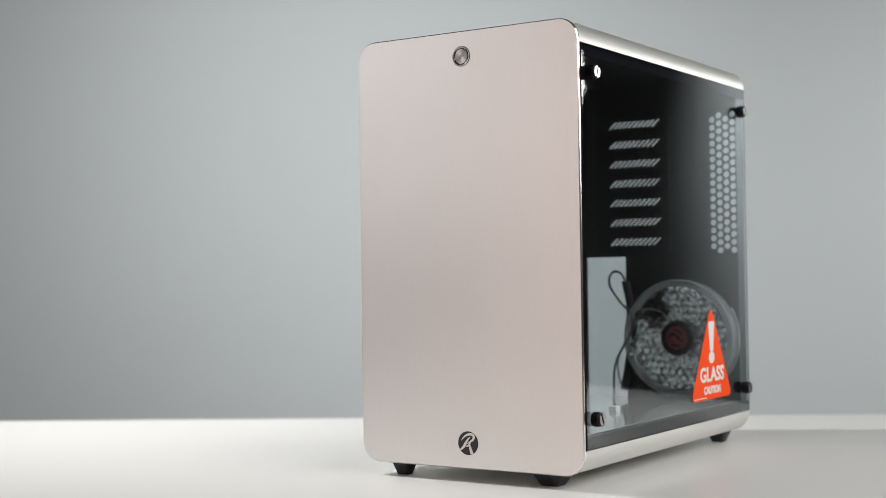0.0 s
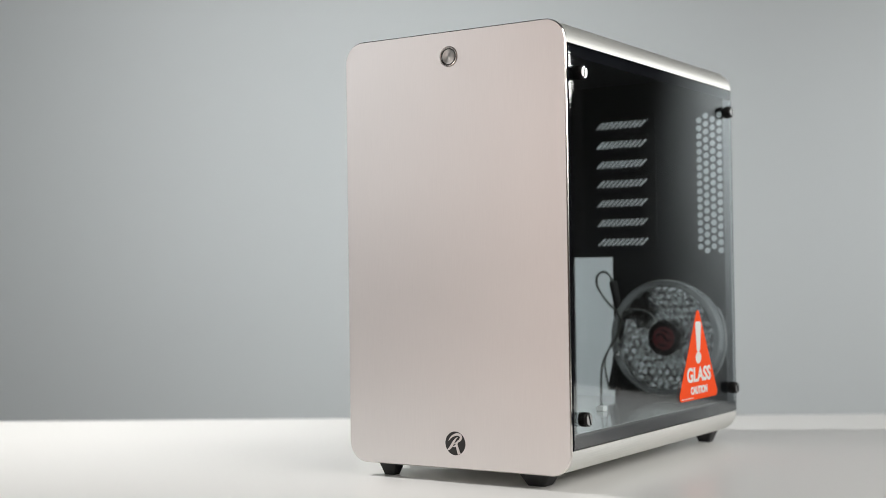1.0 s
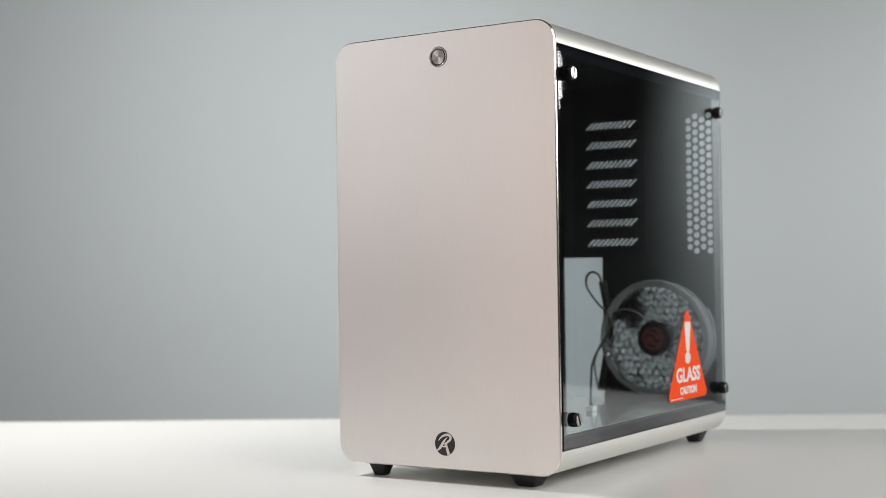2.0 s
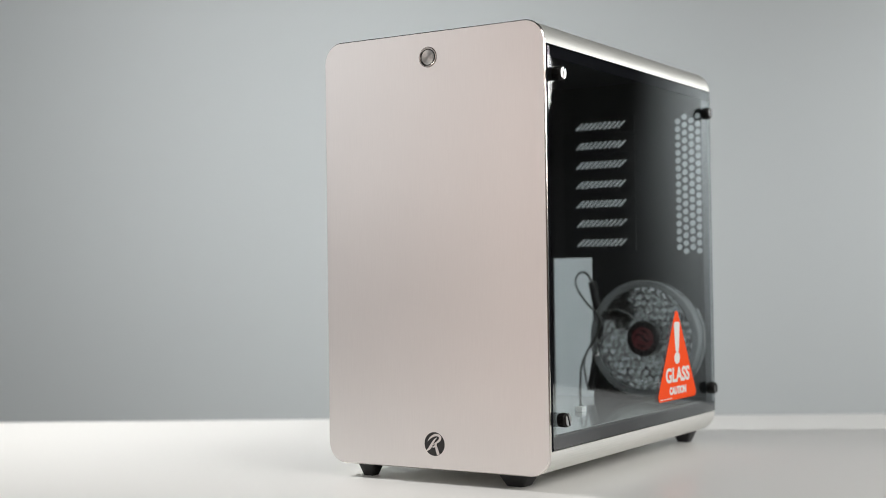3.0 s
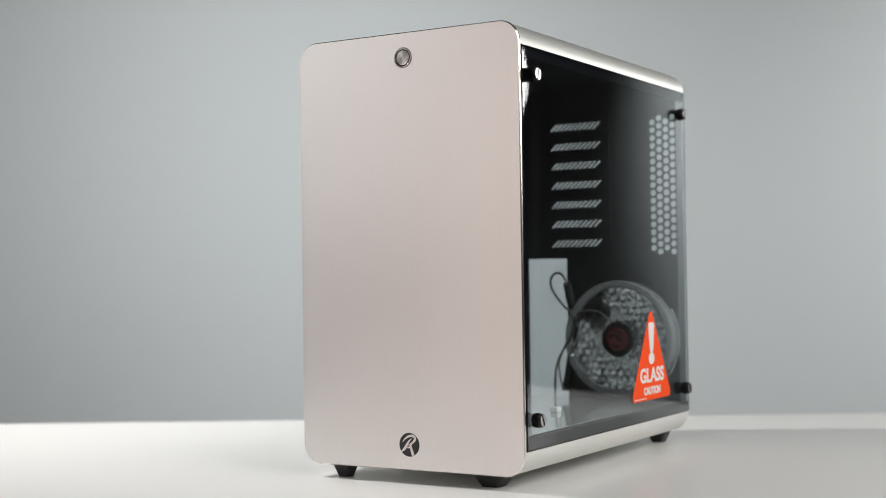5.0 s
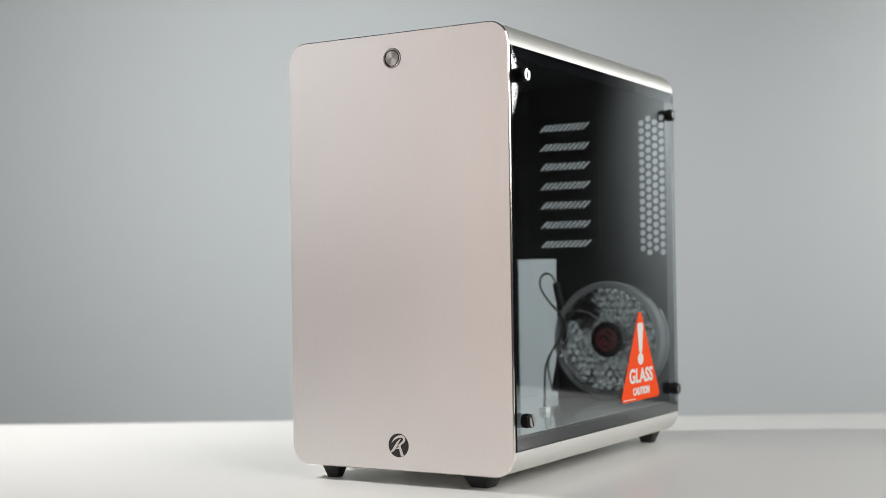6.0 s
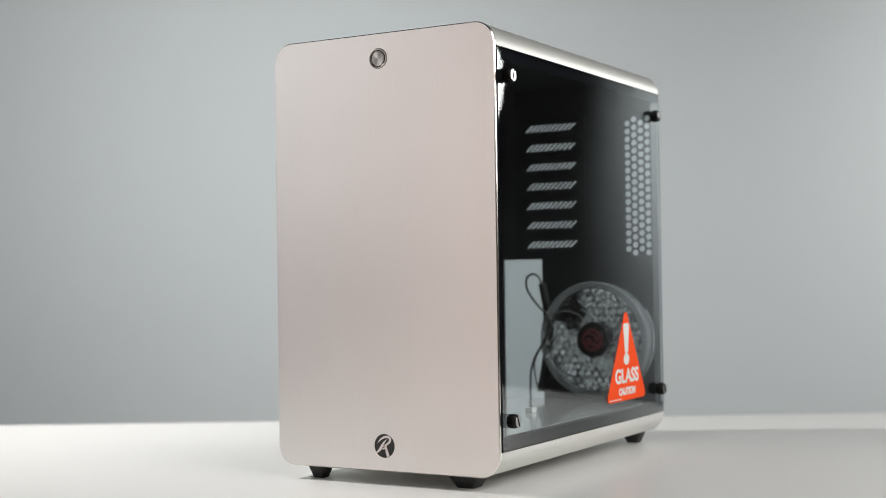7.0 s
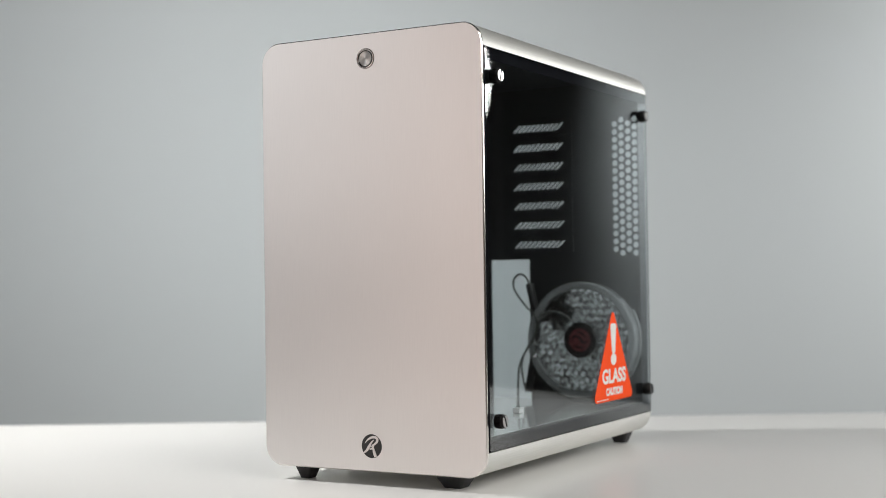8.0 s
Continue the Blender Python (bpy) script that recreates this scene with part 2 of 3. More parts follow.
wall("wall_back", (-SIDE, BACK, TABLE_Z), (RIGHT + 0.12, BACK + 0.12, TOP), WALL_GREY, "smooth pale grey studio wall behind the table")
# unseen front and right walls and ceiling: tones chosen for bounce and reflections
wall("wall_front", (-SIDE, FRONT - 0.12, TABLE_Z), (RIGHT, FRONT, TOP), WALL_WARM, "unseen front wall, warm toned to tint the front plate")
wall("wall_left", (-SIDE - 0.12, FRONT - 0.12, TABLE_Z), (-SIDE, BACK + 0.12, TOP), WALL_GREY, "smooth grey painted side wall")
wall("wall_right", (RIGHT, FRONT - 0.12, TABLE_Z), (RIGHT + 0.12, BACK - 0.003, TOP), WALL_DARK, "unseen side wall, dark to keep the glass reflection dark")
# added strip out of view: its reflection makes the pale band in the glass
wall("trim", (3.19, BACK - 0.025, TABLE_Z), (3.25, BACK - 0.002, TOP - 0.01), STRIP_GREY, "unseen grey upright strip, added for a band reflected in the glass")
wall("floor", (-SIDE - 0.12, FRONT - 0.12, TABLE_Z - 0.1), (RIGHT + 0.12, BACK + 0.12, TABLE_Z), FLOOR_GREY, "plain grey studio floor")
wall("ceiling", (-SIDE - 0.12, FRONT - 0.12, TOP), (RIGHT + 0.12, BACK + 0.12, TOP + 0.1), CEILING_GREY, "unseen ceiling, dark grey so the top chamfer mirrors dark")


def build_table():
    table = tagged(new("table"), "wide white laminate table with a smooth satin top", "table")
    table.matrix_world = ROOM @ Matrix.Translation((0, 0, TABLE_Z))
    far, near, side = 1.585, 0.72, 1.3
    h = -TABLE_Z
    part("tabletop", box_bm((-side, near, h - 0.035), (side, far, h), 0.004, 3), TABLE_WHITE, table, smooth=40)
    for x in (-side + 0.08, side - 0.08):
        for y in (near + 0.08, far - 0.08):
            part("leg", box_bm((x - 0.025, y - 0.025, 0), (x + 0.025, y + 0.025, h - 0.035), 0.003), TABLE_LEG, table)
    return table


build_table()

# ---------------------------------------------------------------- the computer case
HW, DEPTH = 0.1054, 0.352
Z0, Z1 = 0.011, 0.3655
GZ0, GZ1 = 0.0306, 0.3462
GY0, GY1 = 0.0030, 0.352
REAR = 0.334

case = tagged(new("computer_case"), "silver brushed aluminium computer case with tinted glass side on table", "computer case")

# front plate with a polished chamfer
bm = bmesh.new()
CUT = 0.0008
face, edge, back = [[bm.verts.new((x, y, z)) for x, z in rounded_rect(HW - c, Z0 + c, Z1 - c, 0.0175 - c, 12)] for c, y in ((CUT, 0.0), (0.0, CUT), (0.0, 0.0022))]
bm.faces.new(face), bm.faces.new(back[::-1])
for i in range(len(face)):
    j = (i + 1) % len(face)
    bm.faces.new((face[i], edge[i], edge[j], face[j])).material_index = 1
    bm.faces.new((edge[i], back[i], back[j], edge[j])).material_index = 1
front_panel = part("front_panel", bm, ALU_FRONT, case, "brushed aluminium front plate with rounded corners", smooth=30)
front_panel.data.materials.append(ALU_EDGE)

# power button
UP_Y = Matrix.Rotation(radians(90), 4, "X")
BUTTON_AT = pose(-0.0009, 0, 0.3448) @ UP_Y
RINGS = [(0, 0.0004)] + [(0.0057 * k / 30, 0.000352 if k % 2 else 0.0004) for k in range(1, 31)]
button = part("power_button", lathe(bmesh.new(), RINGS + [(0.0062, 0.0), (0.0062, -0.001)], 64), STEEL_SPUN, case, "round spun steel power button", at=BUTTON_AT)
part("button_ring", lathe(bmesh.new(), [(0.0066, -0.0003), (0.0068, 0.0003), (0.0078, 0.0007), (0.0084, 0.0004), (0.0085, -0.0003), (0.0066, -0.0003)], 48), STEEL_DARK, button, smooth=50)
part("button_groove", lathe(bmesh.new(), [(0, 0.00015), (0.0067, 0.00015), (0.0067, -0.0005)], 40), BLACK_GLOSS, button)

# round badge with a plain swoosh mark
badge = part("badge", lathe(bmesh.new(), [(0, 0.0003), (0.0094, 0.0003), (0.0096, 0.0), (0.0096, -0.0003)], 48, pose(0.0005, 0, 0.0316) @ UP_Y), BADGE_BLACK, case, "round black badge with a silver swoosh")
bm = bmesh.new()
K = 0.0096
for pts, widths, lift in (
    (((-0.66, 0.20), (-0.40, 0.50), (-0.02, 0.72), (0.36, 0.76), (0.58, 0.60), (0.50, 0.34), (0.18, 0.10), (-0.20, -0.10)), (0.02, 0.13, 0.19, 0.21, 0.22, 0.20, 0.13, 0.02), 0.0),
    (((0.26, 0.56), (0.02, 0.34), (-0.22, 0.02), (-0.46, -0.34), (-0.80, -0.62)), (0.02, 0.14, 0.20, 0.22, 0.08), 0.00005),
    (((-0.30, -0.22), (-0.06, -0.24), (0.16, -0.06), (0.30, 0.30)), (0.02, 0.12, 0.13, 0.02), 0.0001),
    (((0.12, 0.16), (0.16, -0.12), (0.26, -0.48), (0.40, -0.88)), (0.04, 0.16, 0.24, 0.27), 0.00015),
):
    ribbon(bm, [(0.0005 + K * a, 0.0316 + K * b) for a, b in pts], [K * w for w in widths], -0.00045 - lift, -0.0002)
part("swoosh", bm, BADGE_SILVER, badge)


# outer shell: a bent sheet, round at the four long edges, open on the glass side and on the other
def shell_sheet(top):
    bm = bmesh.new()
    zc, r, n, t = ((Z1 - 0.0193) if top else (Z0 + 0.0193)), 0.0193, 14, 0.0022
    s = 1 if top else -1
    outer, inner = [], []
    for side in (1, -1):
        cx = side * (HW - r - 0.0002)
        for i in range(n + 1):
            a = radians(90 * i / n) if side == 1 else radians(90 + 90 * i / n)
            outer.append((cx + r * math.cos(a), zc + s * r * math.sin(a)))
            inner.append((cx + (r - t) * math.cos(a), zc + s * (r - t) * math.sin(a)))
    rings = []
    for y, cut in ((0.0024, 0.0004), (0.0028, 0.0), (DEPTH - 0.0006, 0.0), (DEPTH, 0.0005)):
        ring_o, ring_i = [], []
        for (xo, zo), (xi, zi) in zip(outer, inner):
            k = cut / t
            ring_o.append(bm.verts.new((xo + (xi - xo) * k, y, zo + (zi - zo) * k)))
            ring_i.append(bm.verts.new((xi, y, zi)))
        rings.append(ring_o + ring_i[::-1])
    m = len(rings[0])
    for a, b in zip(rings, rings[1:]):
        for i in range(m):
            bm.faces.new((a[i], b[i], b[(i + 1) % m], a[(i + 1) % m]))
    for ring in (rings[0], rings[-1]):
        for i in range(m // 2 - 1):
            bm.faces.new((ring[i], ring[i + 1], ring[m - 2 - i], ring[m - 1 - i]))
    return bm


part("top_shell", shell_sheet(True), ALU_SHELL, case, "bent brushed aluminium top cover", smooth=35)
part("bottom_shell", shell_sheet(False), ALU_SHELL, case, "bent brushed aluminium bottom cover", smooth=35)

# black inner frame: front bulkhead, liner, tray
bm = bmesh.new()
prism_y(bm, rounded_rect(HW - 0.0045, Z0 + 0.004, Z1 - 0.004, 0.0155, 8), 0.0026, 0.0056)
part("front_bulkhead", bm, BLACK_METAL, case)
part("top_liner", box_bm((-HW + 0.021, 0.006, Z1 - 0.0062), (HW - 0.021, REAR - 0.001, Z1 - 0.0032)), BLACK_METAL, case)
part("motherboard_tray", box_bm((-HW + 0.012, 0.006, 0.0435), (-HW + 0.0135, REAR - 0.002, Z1 - 0.014)), BLACK_METAL, case)
part("floor_tray", box_bm((-HW + 0.0085, 0.006, 0.0396), (HW - 0.0105, REAR - 0.0012, 0.0414)), TRAY_GREY, case, "pale grey semi-gloss inner floor", smooth=40)

# added black strip: darkens the floor's near edge, where the tray would shine
part("tray_edge_mask", box_bm((HW - 0.0102, 0.006, 0.0360), (HW - 0.0050, REAR - 0.0012, 0.0412)), BLACK_METAL, case, "added black strip that hides the lit edge of the inner floor")
part("rear_flange", box_bm((HW - 0.0064, REAR + 0.0008, GZ0 + 0.002), (HW - 0.0050, DEPTH - 0.0012, GZ1 - 0.002)), BLACK_METAL, case, "folded black edge of the rear wall")

# side panes: tinted glass on the camera's side with a black printed border, plain black sheet on the other
glass = part("glass_panel", box_bm((HW - 0.004, GY0, GZ0), (HW, GY1, GZ1), 0.0005, 1), GLASS, case, "tinted tempered glass side panel")
glass.visible_shadow = False
gx = HW - 0.0041
for lo, hi in (((GY0, GZ1 - 0.0098), (GY1, GZ1)), ((GY0, GZ0), (GY1, GZ0 + 0.0098)), ((GY0, GZ0 + 0.0098), (GY0 + 0.006, GZ1 - 0.0098))):
    part("border", box_bm((gx - 0.0006, lo[0] + 0.0003, lo[1] + 0.0003), (gx, hi[0] - 0.0003, hi[1] - 0.0003)), BLACK_PAINT, glass, "black printed border")
part("glass_edge", box_bm((HW - 0.0042, GY0 - 0.0006, GZ0), (HW + 0.0002, GY0 + 0.0024, GZ1), 0.0004, 1), BLACK_PAINT, glass, "dark ground front edge of the glass")
part("side_panel", box_bm((-HW - 0.0019, GY0, GZ0), (-HW + 0.0015, GY1, GZ1), 0.0005, 1), BLACK_PAINT, case, "dark far side panel")

# rear wall with its openings
FAN = Vector((0.0418, REAR, 0.1022))
TO_Y = Matrix.Translation((0, REAR, 0)) @ UP_Y


def ngon(cx, cz, r, n, a0=0.0):
    return [(cx + r * math.cos(a0 + 2 * math.pi * i / n), cz + r * math.sin(a0 + 2 * math.pi * i / n)) for i in range(n)]


holes = []
for c in range(4):
    for k in range(17 + c % 2):
        holes.append(ngon(0.0758 + c * 0.0070, 0.1923 + (k - 0.5 * (c % 2)) * 0.0078, 0.0031, 10))
IO_X0, IO_X1, IO_Z0, IO_Z1 = -0.0640, -0.0197, 0.0255, 0.1838
holes.append([(IO_X0, IO_Z0), (IO_X1, IO_Z0), (IO_X1, IO_Z1), (IO_X0, IO_Z1)])
SLOT_Z = [0.1988 + i * 0.01995 for i in range(7)]
for z in SLOT_Z:
    holes.append([(-0.041, z - 0.0068), (0.026, z - 0.0068), (0.026, z + 0.0068), (-0.041, z + 0.0068)])
pitch = 0.0080
for i in range(-8, 9):
    for j in range(-9, 10):
        hx, hz = pitch * (i + 0.5 * (j % 2)), pitch * 0.866 * j
        turn = math.degrees(math.atan2(hz, hx))
        blank = 112 < turn < 160 and math.hypot(hx, hz) > 0.026
        if 0.019 < math.hypot(hx, hz) < 0.0525 and not blank:
            holes.append(ngon(FAN.x + hx, FAN.z + hz, 0.0032 * random.uniform(0.90, 1.06), 8, math.pi / 8))
part("rear_panel", plate_mesh("rear_panel", rounded_rect(HW - 0.0048, Z0 + 0.004, Z1 - 0.004, 0.0155, 8), holes, 0.0012, TO_Y), BLACK_METAL, case, "black steel rear wall with vents and openings")

# slot covers, each with a row of slanted openings
cells = []
for i in range(10):
    x = -0.0235 + i * 0.00522
    cells.append([(x - 0.0048, -0.0031), (x - 0.0041, -0.0036), (x - 0.0026, -0.0036), (x + 0.0048, 0.0031), (x + 0.0041, 0.0036), (x + 0.0026, 0.0036)])
cover = plate_mesh("slot_cover", [(-0.0375, -0.0085), (0.0375, -0.0085), (0.0375, 0.0085), (-0.0375, 0.0085)], cells, 0.001, UP_Y)
for z in SLOT_Z:
    part("slot_cover", cover, BLACK_METAL, case, at=Matrix.Translation((-0.0075, REAR - 0.0013, z)))

# rear fan
fan = tagged(new("fan"), "clear bladed rear fan with a black hub and dark red label")
fan.parent = case
fan.matrix_basis = Matrix.Translation((FAN.x, REAR - 0.0135, FAN.z)) @ UP_Y
part("fan_ring", lathe(bmesh.new(), [(0.0512, 0.0020), (0.0535, 0.0028), (0.0572, 0.0024), (0.0582, 0.0010), (0.0580, -0.0115), (0.0565, -0.0125), (0.0525, -0.0125), (0.0508, -0.006), (0.0508, 0.0010), (0.0512, 0.0020)], 64), FROST, fan, "frosted clear outer ring", smooth=35)
# wider lip along a part of the ring, next to the rear wall
bm = bmesh.new()
lip = [(0.0584, -0.0085), (0.0598, -0.0088), (0.0604, -0.0096), (0.0604, -0.0118), (0.0584, -0.0122)]
last = None
for i in range(33):
    a = radians(-68 + 98 * i / 32)
    row = [bm.verts.new((q * math.cos(a), q * math.sin(a), z)) for q, z in lip]
    if last:
        for k in range(len(lip)):
            m = (k + 1) % len(lip)
            bm.faces.new((last[k], last[m], row[m], row[k]))
    if i in (0, 32):
        bm.faces.new(row)
    last = row
part("ring_lip", bm, FROST, fan, "frosted clear lip beside the ring", smooth=35)
part("hub", lathe(bmesh.new(), [(0, 0.0030), (0.0158, 0.0030), (0.0174, 0.0018), (0.0176, -0.0118), (0, -0.0118)], 40), BLACK_GLOSS, fan, "black hub", smooth=35)
part("hub_label", lathe(bmesh.new(), [(0, 0.0033), (0.0115, 0.0033), (0.0115, 0.0029)], 36), RED_LABEL, fan, "dark red round label")


bm = bmesh.new()
ribbon(bm, [(-0.0092, -0.0012), (-0.0058, 0.0036), (-0.0008, 0.0030), (0.0036, -0.0022), (0.0086, -0.0006)], [0.0006, 0.0018, 0.0022, 0.0018, 0.0006], -0.00345, -0.0032)
ribbon(bm, [(-0.0040, 0.0084), (0.0018, 0.0072), (0.0062, 0.0036)], [0.0006, 0.0018, 0.0006], -0.0035, -0.0032)
ribbon(bm, [(-0.0064, -0.0056), (-0.0016, -0.0070), (0.0042, -0.0076)], [0.0006, 0.0018, 0.0006], -0.0035, -0.0032)
part("hub_mark", bm, BLACK_PAINT, fan, "dark swoosh on the red label", at=Matrix.Rotation(radians(-90), 4, "X"))


def blade_mesh():
    """A swept, twisted clear blade with cut facets on its face, thick along its leading edge."""
    bm = bmesh.new()
    dice = random.Random(7)
    nr, na = 9, 8
    grid = [[], []]
    for layer in (0, 1):
        for i in range(nr):
            v = i / (nr - 1)
            r = 0.0172 + (0.0497 - 0.0172) * v
            row = []
            for k in range(na):
                u = k / (na - 1)
                a = radians(-20 + (50 - 10 * v) * u + 34 * v ** 1.3)
                t = 0.0007 + 0.0016 * (1 - u) ** 2
                if layer:
                    t += dice.uniform(0.0, 0.0022)
                z = 0.0006 - (0.0098 - 0.003 * v) * u + 0.0026 * math.sin(math.pi * u) + (t if layer else 0)
                row.append(bm.verts.new((r * math.cos(a), r * math.sin(a), z)))
            grid[layer].append(row)
    for layer in (0, 1):
        g = grid[layer]
        for i in range(nr - 1):
            for k in range(na - 1):
                bm.faces.new((g[i][k], g[i][k + 1], g[i + 1][k + 1], g[i + 1][k]))
    edge = [(0, k) for k in range(na)] + [(i, na - 1) for i in range(1, nr)] + [(nr - 1, k) for k in range(na - 2, -1, -1)] + [(i, 0) for i in range(nr - 2, 0, -1)]
    for e, f in zip(edge, edge[1:] + edge[:1]):
        bm.faces.new((grid[0][e[0]][e[1]], grid[0][f[0]][f[1]], grid[1][f[0]][f[1]], grid[1][e[0]][e[1]]))
    return mesh_of(bm, "blade")


blade = blade_mesh()
for i in range(9):
    part("blade", blade, CLEAR, fan, at=pose(0, 0, 0, 0, 0, 12 + 40 * i))
RIB = [(0.0175 + 0.0315 * v, radians(-20 + 34 * v ** 1.3), 0.0032) for v in (0.0, 0.2, 0.4, 0.6, 0.8, 1.0)]
rib = mesh_of(tube(bmesh.new(), [(q * math.cos(a), q * math.sin(a), z) for q, a, z in RIB], 0.0006, 6, 3), "blade_rib", 60)
for i in range(9):
    part("blade_rib", rib, FROST, fan, at=pose(0, 0, 0, 0, 0, 12 + 40 * i))
for i in range(4):
    bm = box_bm((0.0165, -0.0022, -0.0122), (0.0530, 0.0022, -0.0105), 0.0006, 1)
    part("strut", bm, CLEAR, fan, at=pose(0, 0, 0, 0, 0, 28 + 90 * i))
# polished dome added on the ring to give one bright dot
part("glint_dome", lathe(bmesh.new(), [(0, 0.0028)] + [(0.0028 * math.cos(a), 0.0028 * math.sin(a)) for a in (1.2, 0.8, 0.4, 0.0)] + [(0, 0)], 20, Matrix.Translation((-0.0497, -0.0160, 0.0024))), GLINT_NICKEL, fan, "small polished dome, added for a bright dot", smooth=60)

# fan cables
CABLE_A = [(-0.0125, 0.3180, 0.1578), (-0.0174, 0.3180, 0.1665), (-0.0244, 0.3180, 0.1689), (-0.0302, 0.3180, 0.1638), (-0.0304, 0.3180, 0.1545), (-0.0236, 0.3180, 0.1435), (-0.0154, 0.3180, 0.1343), (-0.0080, 0.3180, 0.1275), (-0.0050, 0.3180, 0.1160), (-0.0097, 0.3180, 0.1017), (-0.0201, 0.3180, 0.0872), (-0.0261, 0.3180, 0.0727), (-0.0276, 0.3180, 0.0500), (-0.0235, 0.3100, 0.0432), (0.0020, 0.2580, 0.0427), (0.0340, 0.1970, 0.0430)]
CABLE_B = [(-0.0043, 0.3180, 0.1189), (-0.0083, 0.3180, 0.1063), (-0.0168, 0.3180, 0.0930), (-0.0228, 0.3180, 0.0785), (-0.0218, 0.3180, 0.0642), (-0.0182, 0.3180, 0.0488)]
CABLE_C = [(-0.0163, 0.3260, 0.1589), (-0.0128, 0.3260, 0.1416), (-0.0081, 0.3260, 0.1215), (-0.0111, 0.3260, 0.0956), (-0.0147, 0.3260, 0.0725), (-0.0196, 0.3260, 0.0493)]
cable = part("cable", tube(bmesh.new(), CABLE_A, 0.0011), CABLE_GREY, case, "thin dark grey looped fan cable", smooth=80)
part("cable_branch", tube(bmesh.new(), CABLE_B, 0.0010), CABLE_GREY, cable, smooth=80)
part("cable_bundle", tube(bmesh.new(), CABLE_C, 0.0042, 10), CABLE_BLACK, cable, "thick black cable bundle", smooth=80)
part("connector", box_bm((0.0305, 0.1890, 0.0415), (0.0375, 0.1980, 0.0461), 0.0005), CONNECTOR, cable, "small white plug")


# thumb screws through the corners of both side panels
def screw_meshes():
    ring = lambda i, k: 1.0 if k not in (3, 4) or i % 2 else 0.93
    body = lathe(bmesh.new(), [(0, -0.0002), (0.0054, -0.0002), (0.0054, 0.0008), (0.0057, 0.0012), (0.0056, 0.0056), (0.0050, 0.0061), (0.0053, 0.0066), (0.0053, 0.0073), (0.0047, 0.0078), (0, 0.0078)], 56, ridge=ring)
    slot = box_bm((-0.0046, -0.0005, 0.00775), (0.0046, 0.0005, 0.00795))
    face = lathe(bmesh.new(), [(0, 0.00796), (0.0030, 0.00796), (0.0045, 0.00795), (0.0047, 0.0077), (0, 0.0077)], 36)
    return mesh_of(body, "thumb_screw", 25), mesh_of(slot, "slot"), mesh_of(face, "screw_face", 40)


SCREW_FACE = material("screw_face_polished", (0.38, 0.38, 0.38), 0.22, 1.0)
sc_body, sc_slot, sc_face = screw_meshes()
for side in (1, -1):
    for y, z in ((0.0170, 0.3235), (0.3335, 0.3225), (0.0165, 0.0542), (0.3350, 0.0545)):
        tilt = -1.2 if side == 1 and z > 0.2 and y < 0.1 else 0.0
        at = pose(HW if side == 1 else -HW + 0.0010, y, z, 0, 0, tilt) @ Matrix.Rotation(radians(90 * side), 4, "Y")
        screw = part("thumb_screw", sc_body, BLACK_GLOSS, case, "knurled black thumb screw", at=at)
        part("screw_face", sc_face, SCREW_FACE, screw, "polished end")
        part("slot", sc_slot, BLACK_PAINT, screw, at=pose(0, 0, 0.0003, 0, 0, 165 if z > 0.2 else 25))

# rubber feet: wide at the case, narrow at the table
bm = bmesh.new()
low = [bm.verts.new((x, z, 0)) for x, z in rounded_rect(0.0062, -0.0062, 0.0062, 0.002, 4)]
top = [bm.verts.new((x, z, 0.0125)) for x, z in rounded_rect(0.0120, -0.0120, 0.0120, 0.004, 4)]
bm.faces.new(low[::-1]), bm.faces.new(top)
for i in range(len(low)):
    j = (i + 1) % len(low)
    bm.faces.new((low[i], low[j], top[j], top[i]))
foot = mesh_of(bm, "foot", 30)
for x, y, size in ((-0.0732, 0.0160, 0.78), (0.0662, 0.0215, 1.25), (0.0775, 0.3400, 0.9), (-0.0775, 0.3400, 0.9)):
    part("foot", foot, BLACK_RUBBER, case, "tapered black rubber foot", at=Matrix.Translation((x, y, 0)) @ Matrix.Diagonal((size, size, 1, 1)))

# warning sticker on the glass, and its lettering
FACE = Matrix.Translation((HW, 0, 0)) @ Matrix(((0, 0, 1, 0), (1, 0, 0, 0), (0, 1, 0, 0), (0, 0, 0, 1)))


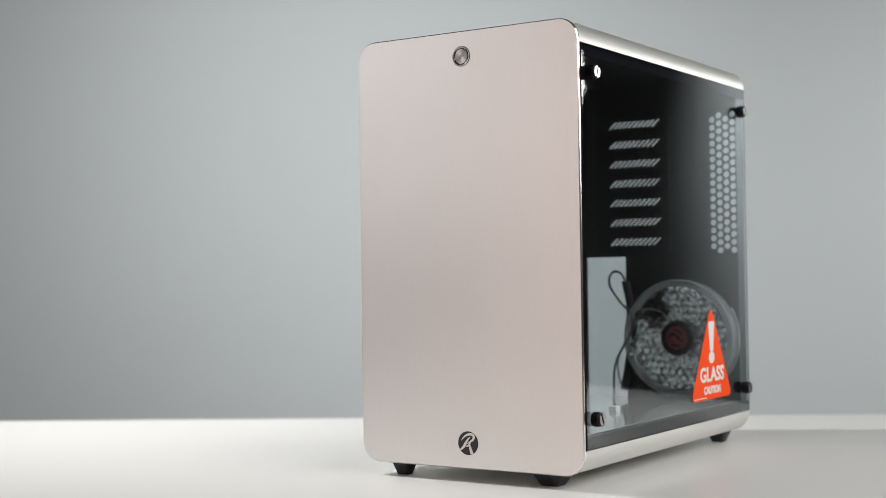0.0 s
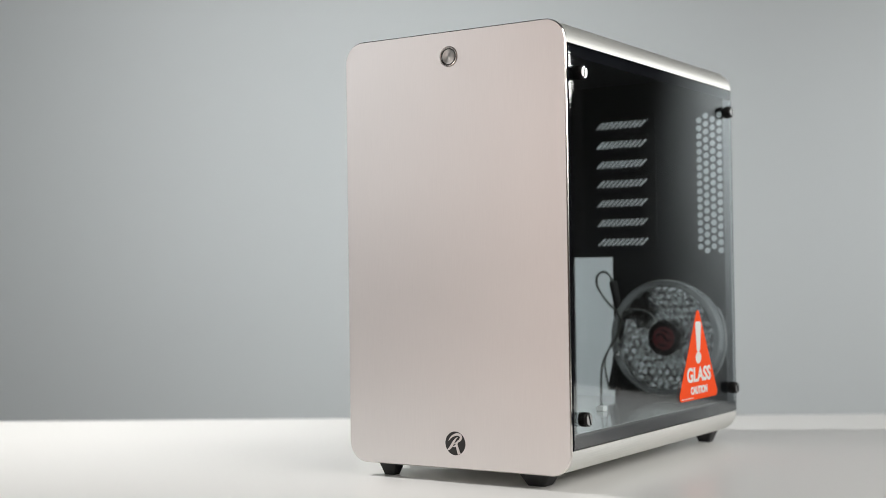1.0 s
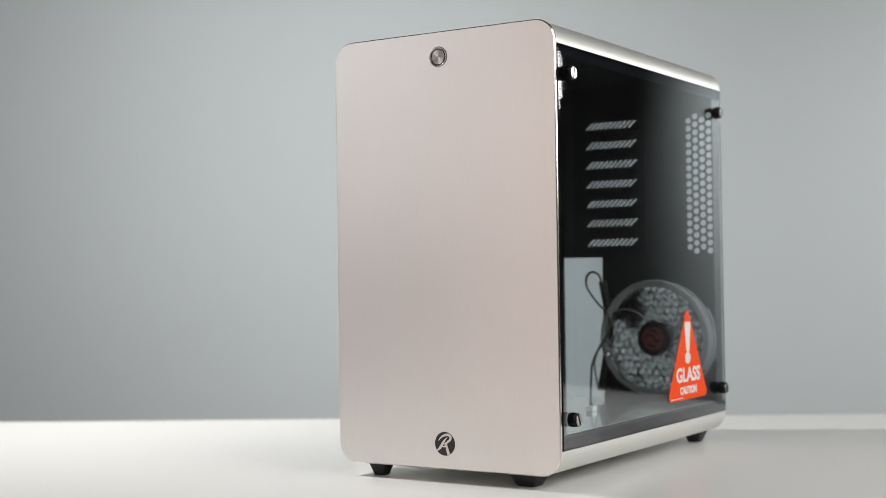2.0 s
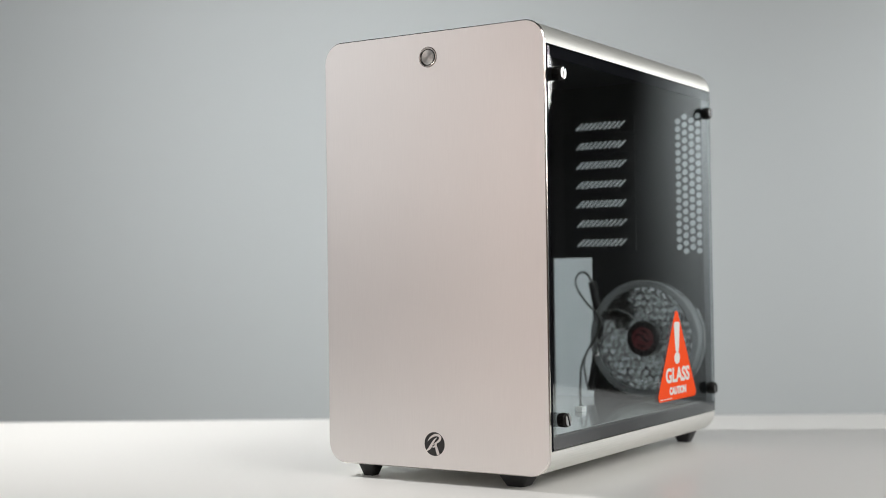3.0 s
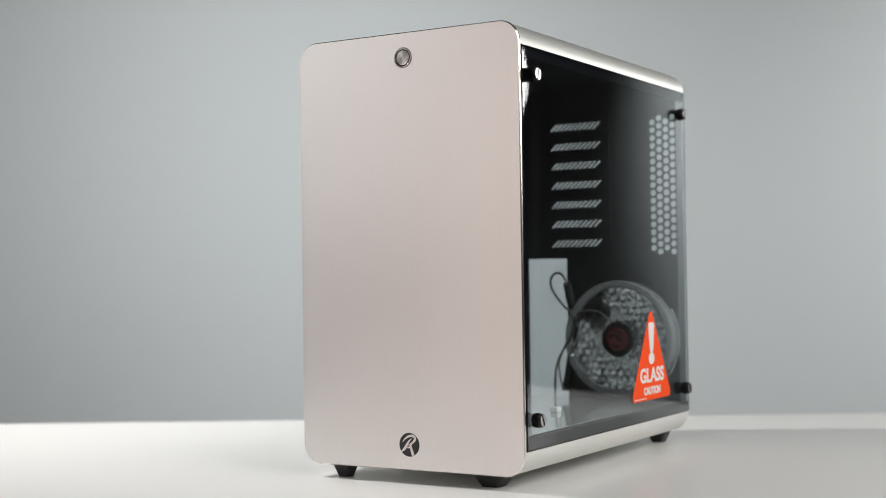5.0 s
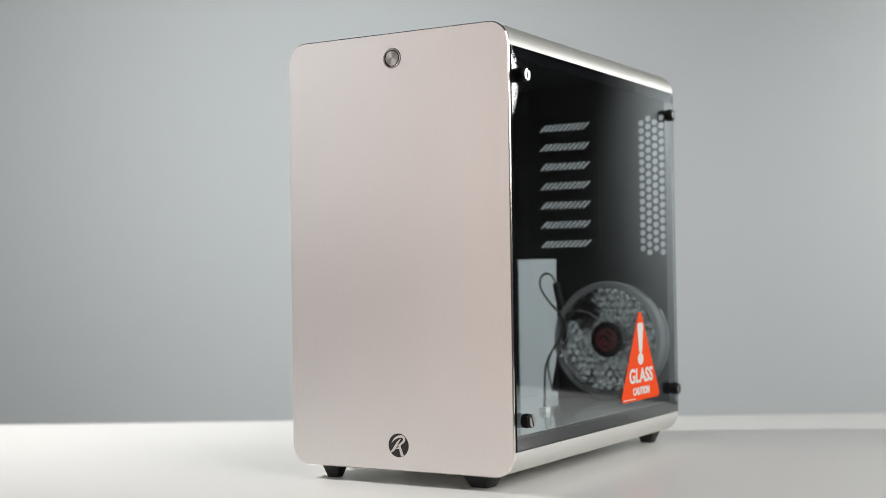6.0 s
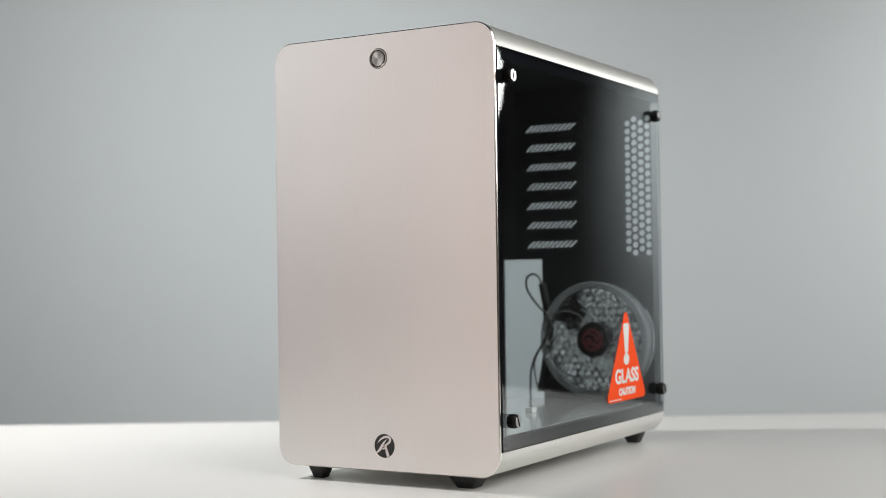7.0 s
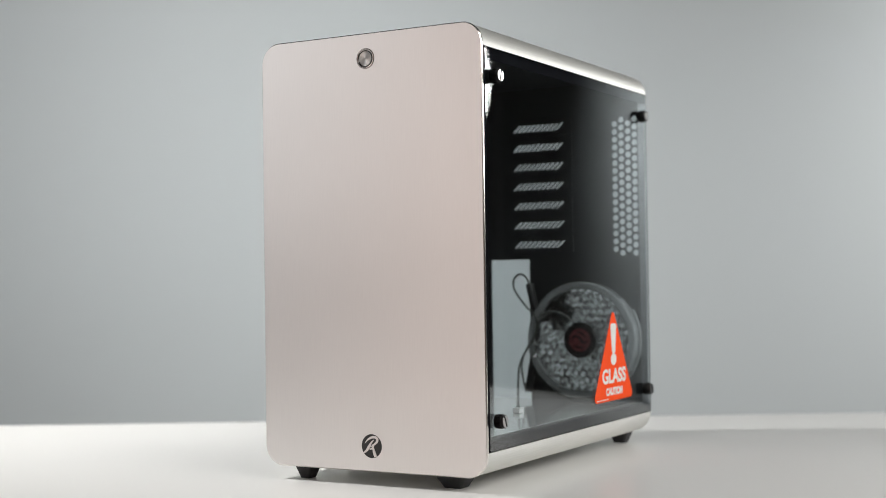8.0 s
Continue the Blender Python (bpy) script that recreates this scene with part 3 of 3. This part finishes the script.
def round_poly(corners, r, n=6):
    out = []
    m = len(corners)
    for i in range(m):
        p, a, b = Vector(corners[i]), Vector(corners[i - 1]), Vector(corners[(i + 1) % m])
        u, v = (a - p).normalized(), (b - p).normalized()
        half = u.angle(v) / 2
        c = p + (u + v).normalized() * r / math.sin(half)
        s, e = p + u * r / math.tan(half) - c, p + v * r / math.tan(half) - c
        a0, a1 = math.atan2(s.y, s.x), math.atan2(e.y, e.x)
        d = (a1 - a0 + math.pi) % (2 * math.pi) - math.pi
        out += [(c.x + r * math.cos(a0 + d * k / n), c.y + r * math.sin(a0 + d * k / n)) for k in range(n + 1)]
    return out


sticker = part("warning_sticker", plate_mesh("warning_sticker", round_poly([(0.2070, 0.0500), (0.3040, 0.0500), (0.2558, 0.1365)], 0.0045), [], 0.0002, FACE @ Matrix.Translation((0, 0, 0.0002))), ORANGE, case, "orange triangular warning sticker with white lettering")
LIFT = FACE @ Matrix.Translation((0, 0, 0.0004))
part("exclamation_bar", plate_mesh("exclamation_bar", round_poly([(0.2522, 0.0935), (0.2594, 0.0935), (0.2632, 0.1215), (0.2484, 0.1215)], 0.0033), [], 0.0002, LIFT), STICKER_WHITE, sticker)
part("exclamation_dot", plate_mesh("exclamation_dot", [(0.2555 + 0.0066 * math.cos(a / 14 * math.pi), 0.0882 + 0.0055 * math.sin(a / 14 * math.pi)) for a in range(28)], [], 0.0002, LIFT), STICKER_WHITE, sticker)
part("lettering", text_mesh("lettering", "GLASS", 0.0180, 0.0002, LIFT @ Matrix.Translation((0.2562, 0.0722, 0)), 0.0006, 1.13), STICKER_WHITE, sticker)
part("lettering", text_mesh("lettering", "CAUTION", 0.0090, 0.0002, LIFT @ Matrix.Translation((0.2562, 0.0582, 0)), 0.0005, 0.98), STICKER_WHITE, sticker)
# small print that cannot be read, as plain bars
for y, w in ((0.2175, 0.0060), (0.2250, 0.0050), (0.2325, 0.0065), (0.2395, 0.0040)):
    part("small_print", plate_mesh("small_print", [(y - w / 2, 0.0516), (y + w / 2, 0.0516), (y + w / 2, 0.0524), (y - w / 2, 0.0524)], [], 0.0002, LIFT), STICKER_WHITE, sticker)
